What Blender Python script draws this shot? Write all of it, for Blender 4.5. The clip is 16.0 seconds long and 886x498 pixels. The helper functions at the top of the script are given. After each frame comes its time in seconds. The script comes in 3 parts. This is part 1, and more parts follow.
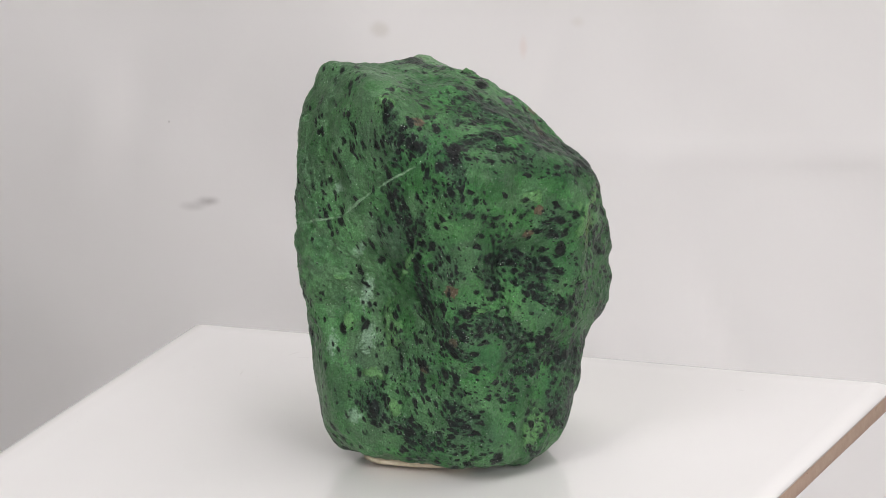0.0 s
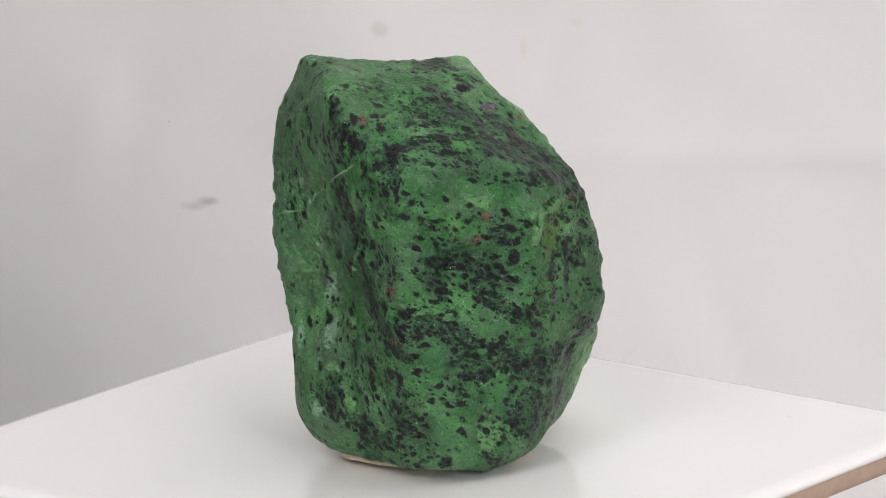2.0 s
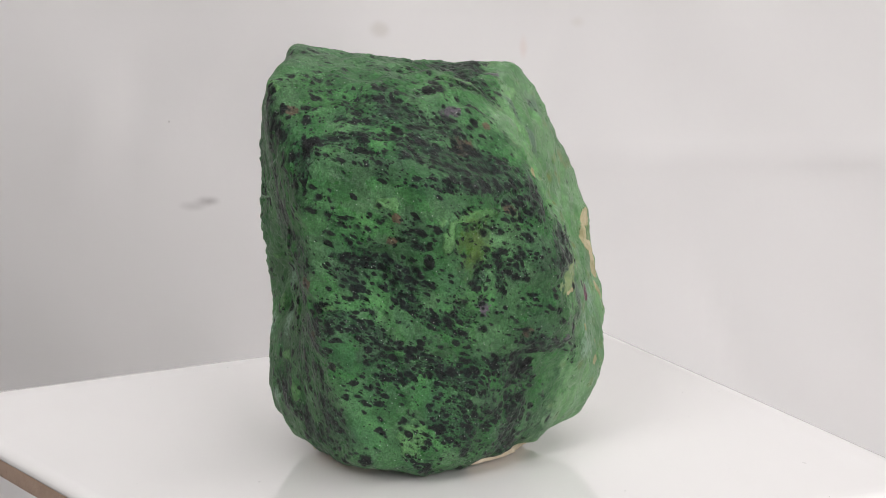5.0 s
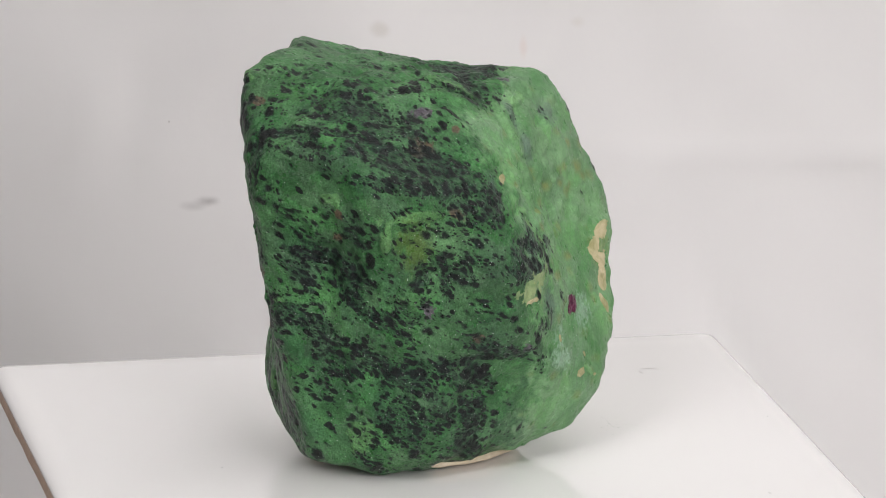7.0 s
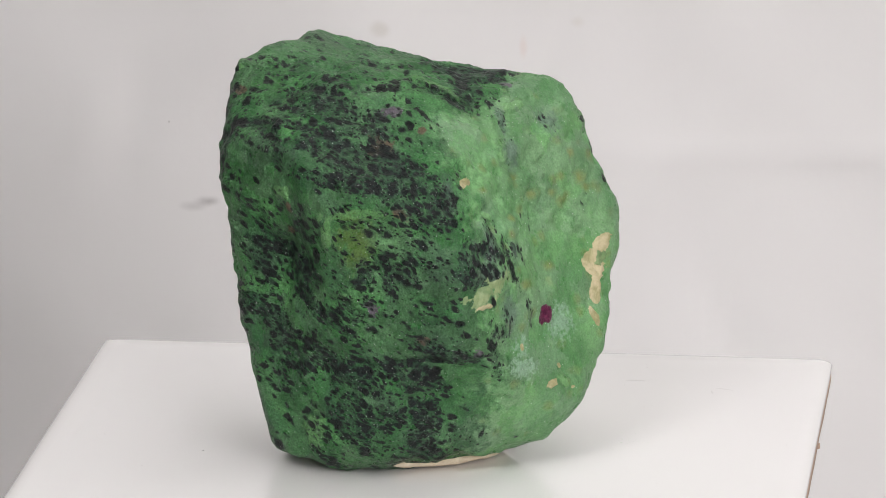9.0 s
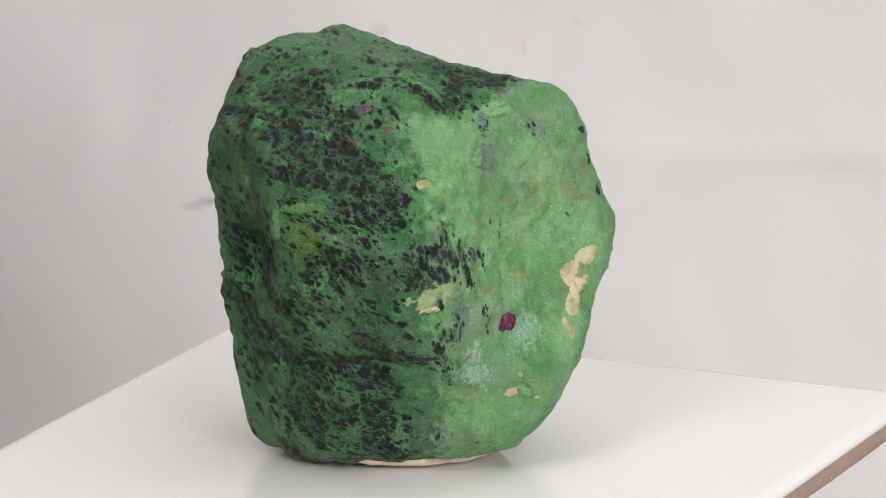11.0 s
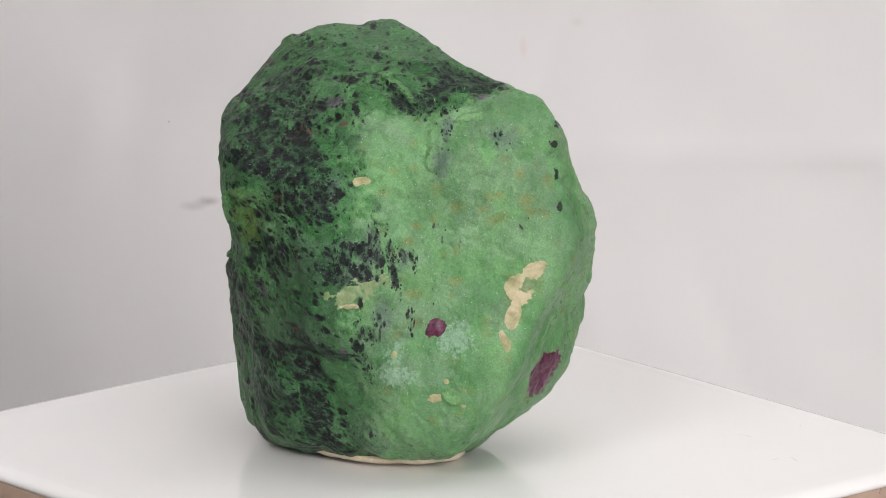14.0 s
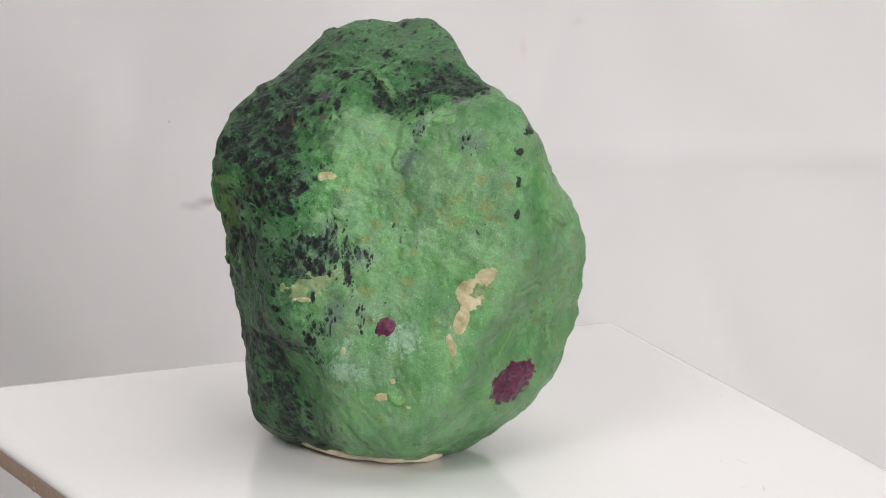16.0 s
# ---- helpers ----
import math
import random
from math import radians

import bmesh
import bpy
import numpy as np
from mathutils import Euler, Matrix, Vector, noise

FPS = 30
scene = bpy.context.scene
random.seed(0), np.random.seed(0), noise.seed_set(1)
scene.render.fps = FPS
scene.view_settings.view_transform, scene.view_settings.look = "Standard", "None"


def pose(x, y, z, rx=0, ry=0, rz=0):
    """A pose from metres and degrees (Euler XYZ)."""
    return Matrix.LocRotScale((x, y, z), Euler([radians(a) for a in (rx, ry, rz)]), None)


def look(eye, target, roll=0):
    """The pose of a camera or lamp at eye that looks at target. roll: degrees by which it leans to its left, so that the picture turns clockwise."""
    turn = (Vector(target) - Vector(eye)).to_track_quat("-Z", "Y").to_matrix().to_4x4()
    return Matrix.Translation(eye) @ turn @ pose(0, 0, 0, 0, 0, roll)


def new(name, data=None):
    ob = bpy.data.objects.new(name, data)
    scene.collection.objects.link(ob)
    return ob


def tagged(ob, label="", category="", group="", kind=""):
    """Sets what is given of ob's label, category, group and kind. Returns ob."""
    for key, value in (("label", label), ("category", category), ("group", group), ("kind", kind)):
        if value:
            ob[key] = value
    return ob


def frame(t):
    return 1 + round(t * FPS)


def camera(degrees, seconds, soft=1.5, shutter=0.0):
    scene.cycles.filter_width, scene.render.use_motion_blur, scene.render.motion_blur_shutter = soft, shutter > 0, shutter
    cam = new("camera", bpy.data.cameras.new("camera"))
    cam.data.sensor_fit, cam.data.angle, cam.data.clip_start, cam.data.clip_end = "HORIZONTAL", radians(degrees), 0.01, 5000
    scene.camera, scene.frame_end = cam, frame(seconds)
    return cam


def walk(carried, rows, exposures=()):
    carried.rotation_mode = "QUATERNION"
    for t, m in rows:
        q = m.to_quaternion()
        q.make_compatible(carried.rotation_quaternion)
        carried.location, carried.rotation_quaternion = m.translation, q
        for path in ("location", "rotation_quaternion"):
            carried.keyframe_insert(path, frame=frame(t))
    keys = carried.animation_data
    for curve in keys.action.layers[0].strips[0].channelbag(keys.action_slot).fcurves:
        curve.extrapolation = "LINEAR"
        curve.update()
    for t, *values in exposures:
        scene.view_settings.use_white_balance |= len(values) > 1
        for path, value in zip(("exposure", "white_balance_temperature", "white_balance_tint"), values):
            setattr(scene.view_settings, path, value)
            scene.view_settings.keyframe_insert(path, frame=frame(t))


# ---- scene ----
# A green stone turns on a glossy white tile before a white cloth. The axis of the turntable is x = y = 0.
EYE = (0.0, -1.6, 0.4413)
AIM = (0.003484, 0.971831, -0.235653)
cam = camera(7.874, 16.0, soft=0.6)
HOLD = look(EYE, [e + a for e, a in zip(EYE, AIM)], 0.094)
walk(cam, [(0.0, HOLD), (16.0, HOLD)])
RATE = -8.611  # degrees a second

# ---- light: a bright studio, soft lamps above and at both sides ----
world = bpy.data.worlds.new("studio_air")
world.use_nodes = True
scene.world = world
world.node_tree.nodes["Background"].inputs[0].default_value = (1.0, 0.985, 0.97, 1)
world.node_tree.nodes["Background"].inputs[1].default_value = 0.12


def softbox(name, eye, target, size, watts, spread=180, colour=(1.0, 0.965, 0.965)):
    data = bpy.data.lights.new(name, "AREA")
    data.shape, data.size, data.energy, data.color, data.spread = "SQUARE", size, watts, colour, radians(spread)
    new(name, data).matrix_world = look(eye, target)


softbox("key_lamp", (0.43, -1.02, 0.36), (0.02, 0.0, 0.05), 0.50, 8.1)
softbox("fill_lamp", (-0.40, -0.74, 0.62), (-0.05, -0.07, 0.0), 0.5, 0.36, 38)
softbox("top_lamp", (0.34, -0.09, 0.95), (0.26, 0.07, 0), 0.9, 5.9)
scene.view_settings.exposure = 0.0


# ---- materials ----
class Nodes:
    """Short hand for a node material."""

    def __init__(self, name, rough=0.5, **inputs):
        self.mat = bpy.data.materials.new(name)
        self.mat.use_nodes = True
        self.tree = self.mat.node_tree
        self.bsdf = self.tree.nodes["Principled BSDF"]
        self.put(self.bsdf, "Roughness", rough)
        self.object = self.add("ShaderNodeTexCoord").outputs["Object"]

    def add(self, kind, **props):
        node = self.tree.nodes.new(kind)
        for key, value in props.items():
            setattr(node, key, value)
        return node

    def put(self, node, key, value):
        if isinstance(value, bpy.types.NodeSocket):
            self.tree.links.new(value, node.inputs[key])
        else:
            node.inputs[key].default_value = value

    def noise(self, scale, detail=3.0, rough=0.5, at=None, colour=False, warp=0.0):
        node = self.add("ShaderNodeTexNoise")
        self.put(node, "Vector", at or self.object)
        for key, value in (("Scale", scale), ("Detail", detail), ("Roughness", rough), ("Distortion", warp)):
            self.put(node, key, value)
        return node.outputs["Color" if colour else "Fac"]

    def math(self, op, a, b=0.0, c=0.0, clamp=False):
        node = self.add("ShaderNodeMath", operation=op, use_clamp=clamp)
        for i, value in enumerate((a, b, c)):
            self.put(node, i, value)
        return node.outputs[0]

    def step(self, value, low, high, to_low=0.0, to_high=1.0):
        node = self.add("ShaderNodeMapRange", interpolation_type="SMOOTHSTEP")
        for i, v in enumerate((value, low, high, to_low, to_high)):
            self.put(node, i, v)
        return node.outputs[0]

    def mix(self, fac, a, b):
        node = self.add("ShaderNodeMix", data_type="RGBA")
        self.put(node, 0, fac)
        self.put(node, 6, a if isinstance(a, bpy.types.NodeSocket) else (*a, 1))
        self.put(node, 7, b if isinstance(b, bpy.types.NodeSocket) else (*b, 1))
        return node.outputs[2]

    def field(self, name):
        return self.add("ShaderNodeAttribute", attribute_name=name).outputs["Fac"]

    def vec(self, op, a, b):
        node = self.add("ShaderNodeVectorMath", operation=op)
        self.put(node, 0, a)
        self.put(node, 1, b)
        return node.outputs["Value" if op in ("DISTANCE", "DOT_PRODUCT", "LENGTH") else 0]

    def bump(self, height, distance, strength=1.0, after=None):
        node = self.add("ShaderNodeBump")
        self.put(node, "Height", height)
        self.put(node, "Distance", distance)
        self.put(node, "Strength", strength)
        if after:
            self.put(node, "Normal", after)
        return node.outputs[0]

    def done(self, colour, normal=None, rough=None):
        self.put(self.bsdf, "Base Color", colour)
        if normal:
            self.put(self.bsdf, "Normal", normal)
        if rough is not None:
            self.put(self.bsdf, "Roughness", rough)
        return self.mat


def voronoi(n, scale, at):
    node = n.add("ShaderNodeTexVoronoi")
    n.put(node, "Vector", at)
    n.put(node, "Scale", scale)
    split = n.add("ShaderNodeSeparateColor")
    n.put(split, 0, node.outputs["Color"])
    return node.outputs["Distance"], split.outputs[0], split.outputs[1]


def green_stone():
    n = Nodes("green_stone")
    # the rock's grain lies in one slanting plane
    shake = n.vec("SUBTRACT", n.noise(260, 3, colour=True), (0.5, 0.5, 0.5))
    wobble = n.vec("SUBTRACT", n.noise(70, 2, colour=True), (0.5, 0.5, 0.5))
    at = n.vec("ADD", n.object, n.vec("MULTIPLY", shake, (0.0015,) * 3))
    at = n.vec("ADD", at, n.vec("MULTIPLY", wobble, (0.004,) * 3))
    # the layering is folded: it runs in three directions, one on each flank
    layer = n.math("ADD", n.field("layer"), n.math("MULTIPLY", n.math("SUBTRACT", n.noise(60, 3), 0.5), 0.9))
    flanks = []
    for way in ((-0.66, 0.67, -0.34), (0.17, 0.47, 0.87), (-0.77, 0.64, -0.08)):
        grain = n.add("ShaderNodeMapping", vector_type="TEXTURE")
        n.put(grain, "Vector", at)
        grain.inputs["Rotation"].default_value = Vector(way).to_track_quat("Z", "Y").to_euler()
        grain.inputs["Scale"].default_value = (1.1, 1.1, 0.6)
        flanks.append(grain.outputs[0])

    def either(test, a, b):
        node = n.add("ShaderNodeMix", data_type="VECTOR")
        for key, value in ((0, test), (4, a), (5, b)):
            n.put(node, key, value)
        return node.outputs[1]

    grained = either(n.math("GREATER_THAN", layer, 1.0), either(n.math("GREATER_THAN", layer, 0.0), flanks[0], flanks[1]), flanks[2])

    density, pale, calm = n.field("spotting"), n.field("pale"), n.field("calm")
    rag = n.math("SUBTRACT", n.noise(900, 4, 0.65), 0.5)
    fray = n.math("SUBTRACT", n.noise(330, 4, 0.6), 0.5)

    def patch(name, edge=0.1, ragged=2.2, frayed=2.0):
        v = n.math("ADD", n.field(name), n.math("MULTIPLY", rag, ragged))
        v = n.math("ADD", v, n.math("MULTIPLY", fray, frayed))
        return n.step(v, 0.1 - edge, 0.1 + edge)

    # greens
    cloud = n.noise(48, 4, 0.6, grained)
    fine = n.noise(210, 5, 0.65, grained)
    both = n.math("ADD", n.math("MULTIPLY", cloud, 0.62), n.math("MULTIPLY", fine, 0.38))
    ramp = n.add("ShaderNodeValToRGB")
    n.put(ramp, 0, both)
    stops = ramp.color_ramp.elements
    stops[0].position, stops[0].color = 0.32, (0.020, 0.082, 0.028, 1)
    stops[1].position, stops[1].color = 0.70, (0.108, 0.290, 0.098, 1)
    mid = stops.new(0.5)
    mid.color = (0.051, 0.165, 0.053, 1)
    colour = ramp.outputs[0]
    colour = n.mix(n.math("MULTIPLY", calm, 0.6), colour, n.mix(both, (0.06, 0.165, 0.065), (0.14, 0.30, 0.135)))
    pale_green = n.mix(n.step(both, 0.38, 0.62), (0.083, 0.222, 0.078), (0.162, 0.340, 0.138))
    pale_edge = n.step(n.math("ADD", pale, n.math("MULTIPLY", fray, 1.6)), 0.25, 0.75)
    colour = n.mix(pale_edge, colour, pale_green)
    greyed = n.step(n.noise(95, 4, 0.6, warp=0.5), 0.45, 0.7)
    colour = n.mix(n.math("MULTIPLY", greyed, 0.5), colour, n.mix(pale_edge, (0.045, 0.105, 0.058), (0.16, 0.3, 0.16)))
    # chipped facets of slightly different tone
    torn = n.vec("ADD", n.object, n.vec("MULTIPLY", n.vec("SUBTRACT", n.noise(190, 4, 0.7, colour=True), (0.5, 0.5, 0.5)), (0.012,) * 3))
    chip, tone_a, tone_b = voronoi(n, 130, torn)
    tint = n.add("ShaderNodeHueSaturation")
    n.put(tint, "Color", colour)
    n.put(tint, "Value", n.step(n.math("ADD", n.math("MULTIPLY", tone_a, 0.55), n.math("MULTIPLY", n.noise(30, 3, 0.6), 0.45)), 0.2, 0.8, n.math("ADD", 0.82, n.math("MULTIPLY", pale_edge, 0.08)), n.math("SUBTRACT", 1.16, n.math("MULTIPLY", pale_edge, 0.06))))
    n.put(tint, "Saturation", n.step(tone_b, 0, 1, 0.86, 1.04))
    colour = tint.outputs[0]
    # milky veins and haze
    milk = n.step(n.noise(120, 6, 0.72, grained), 0.54, 0.78)
    colour = n.mix(n.math("MULTIPLY", milk, n.math("ADD", 0.34, n.math("MULTIPLY", pale_edge, 0.1))), colour, (0.28, 0.43, 0.27))
    # flakes, bluish clouds, olive hollow, ochre freckles
    colour = n.mix(n.math("MULTIPLY", patch("flake", 0.12, 1.6, 3.6), 0.6), colour, n.mix(n.math("ADD", fine, n.math("MULTIPLY", pale_edge, 0.35), clamp=True), (0.09, 0.26, 0.07), (0.20, 0.40, 0.16)))
    colour = n.mix(n.math("MULTIPLY", patch("bluish", 0.5, 4.0), 0.65), colour, (0.29, 0.44, 0.32))
    colour = n.mix(n.math("MULTIPLY", patch("olive", 0.7), 0.6), colour, (0.1, 0.14, 0.02))
    freckle, pick, _ = voronoi(n, 210, at)
    freckles = n.math("MULTIPLY", n.step(freckle, 0.42, 0.1), n.step(pick, 0.3, 0.36))
    freckles = n.math("MULTIPLY", freckles, n.math("MULTIPLY", pale_edge, n.step(cloud, 0.38, 0.48)))
    colour = n.mix(n.math("MULTIPLY", freckles, 0.36), colour, (0.2, 0.2, 0.05))
    colour = n.mix(n.math("MULTIPLY", patch("ochre", 0.9, 1.2, 2.2), 0.55), colour, n.mix(fine, (0.15, 0.17, 0.04), (0.30, 0.26, 0.07)))
    haze = patch("haze", 0.8, 2.0, 2.5)
    colour = n.mix(n.math("MULTIPLY", haze, 0.75), colour, n.mix(fine, (0.05, 0.085, 0.072), (0.15, 0.21, 0.17)))
    # coloured grains
    colour = n.mix(n.math("MULTIPLY", patch("rust", 0.2, 1.6), 0.8), colour, n.mix(fine, (0.07, 0.035, 0.03), (0.19, 0.10, 0.075)))
    colour = n.mix(n.math("MULTIPLY", patch("mauve", 0.2), 0.85), colour, n.mix(fine, (0.075, 0.05, 0.085), (0.17, 0.12, 0.17)))
    # dark amphibole: shading between the grains, then two sizes of grain
    dense = n.math("ADD", density, n.math("MULTIPLY", n.math("SUBTRACT", n.noise(75, 4, 0.6, grained), 0.5), 1.5))
    dense = n.math("MINIMUM", dense, 0.93)
    smoke = n.step(n.math("ADD", dense, n.math("MULTIPLY", fray, 0.5)), 0.6, 1.3)
    pepper = n.step(n.math("ADD", n.noise(1000, 4, 0.7, grained), n.math("MULTIPLY", smoke, 0.16)), 0.52, 0.66)
    colour = n.mix(n.math("MULTIPLY", smoke, 0.7), colour, (0.015, 0.034, 0.028))
    colour = n.mix(n.math("MULTIPLY", pepper, n.step(dense, 0.2, 0.95, 0.0, 0.5)), colour, (0.009, 0.013, 0.013))
    black = (0.0045, 0.0055, 0.006)
    for scale, low, high, size in ((235, 0.24, 1.5, 0.42), (340, 0.08, 1.2, 0.47), (560, 0.08, 1.2, 0.44), (1150, 0.15, 1.4, 0.43)):
        near, pick, much = voronoi(n, scale, grained)
        chance = n.math("SUBTRACT", n.step(n.math("SUBTRACT", dense, n.math("MULTIPLY", pale_edge, 0.1 if scale < 600 else 0.0)), low, high), pick)
        reach = n.math("ADD", n.math("MULTIPLY", much, 0.2), size - 0.2)
        chosen = n.step(chance, 0.0, 0.04)
        depth = n.math("SUBTRACT", reach, n.math("ADD", near, n.math("MULTIPLY", rag, 0.48)))
        if scale < 600:  # the green darkens where a grain lies just under the skin
            colour = n.mix(n.math("MULTIPLY", n.math("MULTIPLY", n.step(depth, -0.3, 0.05), chosen), 0.5), colour, (0.014, 0.036, 0.028))
        inside = n.step(depth, -0.13, 0.08)
        colour = n.mix(n.math("MULTIPLY", inside, n.math("MULTIPLY", chosen, 0.96)), colour, black)
    colour = n.mix(n.math("MULTIPLY", patch("black", 0.1, 2.0, 1.6), 0.95), colour, black)
    seam = patch("seam", 0.25, 1.6, 1.0)
    colour = n.mix(n.math("MULTIPLY", seam, 0.75), colour, (0.26, 0.42, 0.26))
    # white crystal glints: highlights painted into the colour as pale specks
    glint, pick, _ = voronoi(n, 1500, n.object)
    glints = n.math("MULTIPLY", n.step(glint, 0.22, 0.12), n.step(pick, 0.91, 0.92))
    colour = n.mix(n.math("MULTIPLY", glints, 0.8), colour, (0.6, 0.66, 0.6))

    # finer sparkle of light off the dark grains, also put into the colour
    spark, pick, _ = voronoi(n, 2100, n.object)
    sparks = n.math("MULTIPLY", n.step(spark, 0.3, 0.15), n.step(pick, 0.88, 0.9))
    colour = n.mix(n.math("MULTIPLY", sparks, n.step(dense, 0.4, 1.1, 0.05, 0.7)), colour, (0.5, 0.56, 0.52))
    # sugary grain
    sugar = n.noise(2300, 3, 0.7)
    sweet = n.add("ShaderNodeHueSaturation")
    n.put(sweet, "Color", colour)
    n.put(sweet, "Saturation", 1.0)
    n.put(sweet, "Value", n.step(sugar, 0.25, 0.75, n.math("ADD", 0.62, n.math("MULTIPLY", pale_edge, 0.14)), n.math("SUBTRACT", 1.38, n.math("MULTIPLY", pale_edge, 0.2))))
    colour = sweet.outputs[0]
    normal = n.bump(n.noise(1700, 4, 0.75), 0.0005, n.math("SUBTRACT", 0.85, n.math("MULTIPLY", pale_edge, 0.4)))
    normal = n.bump(n.noise(300, 5, 0.62), 0.0018, n.math("SUBTRACT", 0.75, n.math("MULTIPLY", pale_edge, 0.4)), normal)
    creased = n.math("ABSOLUTE", n.math("SUBTRACT", n.noise(150, 4, 0.6, warp=0.8), 0.5))
    normal = n.bump(creased, 0.0044, n.math("SUBTRACT", 0.34, n.math("MULTIPLY", pale_edge, 0.24)), normal)
    normal = n.bump(patch("flake", 0.08, 1.4, 3.2), 0.0004, 0.8, normal)
    normal = n.bump(n.math("ADD", chip, n.math("MULTIPLY", tone_a, 0.6)), 0.0007, 0.16, normal)
    n.put(n.bsdf, "Specular IOR Level", 0.28)
    return n.done(colour, normal, n.step(n.noise(500, 3), 0.3, 0.7, 0.26, 0.46))


def crystal(name, dark, light, vein, rough=0.35, grain=420):
    n = Nodes(name)
    fine = n.noise(grain, 5, 0.7, warp=0.6)
    colour = n.mix(n.step(fine, 0.32, 0.68), dark, light)
    colour = n.mix(n.math("MULTIPLY", n.step(n.noise(900, 4, 0.7), 0.6, 0.74), 0.6), colour, vein)
    return n.done(colour, n.bump(n.noise(1200, 4, 0.7), 0.0003, 0.7), rough)


def glaze():
    n = Nodes("white_glaze", 0.055)
    tone = n.mix(n.noise(14, 3), (0.83, 0.82, 0.805), (0.86, 0.85, 0.84))
    dust = n.math("MULTIPLY", n.step(n.noise(620, 2), 0.74, 0.78), n.step(n.noise(40, 2), 0.5, 0.7))
    tone = n.mix(n.math("MULTIPLY", dust, 0.18), tone, (0.45, 0.44, 0.42))
    normal = n.bump(n.noise(30, 1), 0.00006, 0.3)
    n.put(n.bsdf, "IOR", 1.54)
    return n.done(tone, normal, 0.012)


def bisque():
    n = Nodes("fired_clay", 0.85)
    tone = n.mix(n.noise(220, 4), (0.40, 0.28, 0.21), (0.54, 0.40, 0.31))
    tone = n.mix(n.step(n.noise(420, 3), 0.69, 0.74), tone, (0.13, 0.085, 0.06))
    return n.done(tone, n.bump(n.noise(900, 4), 0.0004, 0.6))


def cloth():
    n = Nodes("white_cotton", 0.9)
    tone = n.mix(n.noise(5, 3), (0.78, 0.765, 0.755), (0.83, 0.82, 0.81))
    for x, z, w, h, deep, stain in STAINS:
        place = n.vec("MULTIPLY", n.vec("SUBTRACT", n.object, (x, CLOTH_Y, z)), (1 / w, 0, 1 / h))
        ragged = n.math("ADD", n.vec("LENGTH", place, (0, 0, 0)), n.math("MULTIPLY", n.noise(120, 3), 0.9))
        tone = n.mix(n.step(ragged, 1.5, 0.5, 0.0, deep), tone, stain)
    return n.done(tone, n.bump(n.noise(60, 4, 0.6), 0.0012, 0.12))


def plain(name, colour, rough=0.8, scale=8):
    n = Nodes(name, rough)
    return n.done(n.mix(n.noise(scale, 3), [c * 0.93 for c in colour], [min(1, c * 1.05) for c in colour]))


CLOTH_Y = 0.34
# x, z, half width, half height, depth, colour of each stain on the cloth
STAINS = [
    (-0.0655, -0.0133, 0.0052, 0.0022, 0.55, (0.28, 0.26, 0.25)),
    (-0.0698, -0.0148, 0.0062, 0.0020, 0.3, (0.34, 0.32, 0.31)),
    (-0.0124, 0.0423, 0.0044, 0.0032, 0.3, (0.5, 0.46, 0.38)),
    (0.0314, 0.0364, 0.0017, 0.0048, 0.22, (0.72, 0.52, 0.44)),
    (0.0481, 0.0443, 0.0032, 0.0024, 0.18, (0.58, 0.52, 0.42)),
    (-0.0775, 0.0121, 0.0005, 0.0005, 0.45, (0.35, 0.33, 0.32)),
]
STONE, GLAZE, BISQUE, CLOTH = green_stone(), glaze(), bisque(), cloth()
RUBY_RED = crystal("ruby_crystal", (0.03, 0.004, 0.015), (0.14, 0.014, 0.06), (0.5, 0.24, 0.36), 0.28, 800)
CREAM_RIND = crystal("cream_rind", (0.24, 0.24, 0.09), (0.58, 0.50, 0.32), (0.40, 0.30, 0.08), 0.45, 130)
OLIVE_RIND = crystal("olive_rind", (0.13, 0.23, 0.09), (0.28, 0.35, 0.17), (0.42, 0.36, 0.14), 0.4, 200)
PUTTY = crystal("cream_putty", (0.56, 0.46, 0.33), (0.72, 0.63, 0.49), (0.5, 0.34, 0.2), 0.8, 180)
WALL, METAL = plain("studio_paint", (0.30, 0.30, 0.30)), plain("grey_plastic", (0.25, 0.25, 0.26), 0.45)
GREY_SCUFF = plain("graphite_scuff", (0.52, 0.51, 0.50), 0.6, 300)
DARK_DUST = plain("dark_dust", (0.3, 0.3, 0.29), 0.7, 300)
GREEN_DUST = plain("green_dust", (0.5, 0.56, 0.48), 0.7, 300)


# ---- mesh helpers ----
def meshed(name, verts, faces, material, smooth=True):
    data = bpy.data.meshes.new(name)
    data.from_pydata([tuple(v) for v in verts], [], [tuple(f) for f in faces])
    data.materials.append(material)
    data.polygons.foreach_set("use_smooth", [smooth] * len(data.polygons))
    data.update()
    return data


def part(name, data, parent, label=""):
    ob = new(name, data)
    ob.parent = parent
    return tagged(ob, label)


def rings(loops, close_ends=True):
    """Verts and faces that join equal rings of points, one above the other."""
    k = len(loops[0])
    verts = [p for loop in loops for p in loop]
    faces = [(r * k + i, r * k + (i + 1) % k, (r + 1) * k + (i + 1) % k, (r + 1) * k + i) for r in range(len(loops) - 1) for i in range(k)]
    if close_ends:
        faces += [tuple(reversed(range(k))), tuple(range((len(loops) - 1) * k, len(loops) * k))]
    return verts, faces


# ---- the room and the cloth ----
TABLE_Z = -0.360


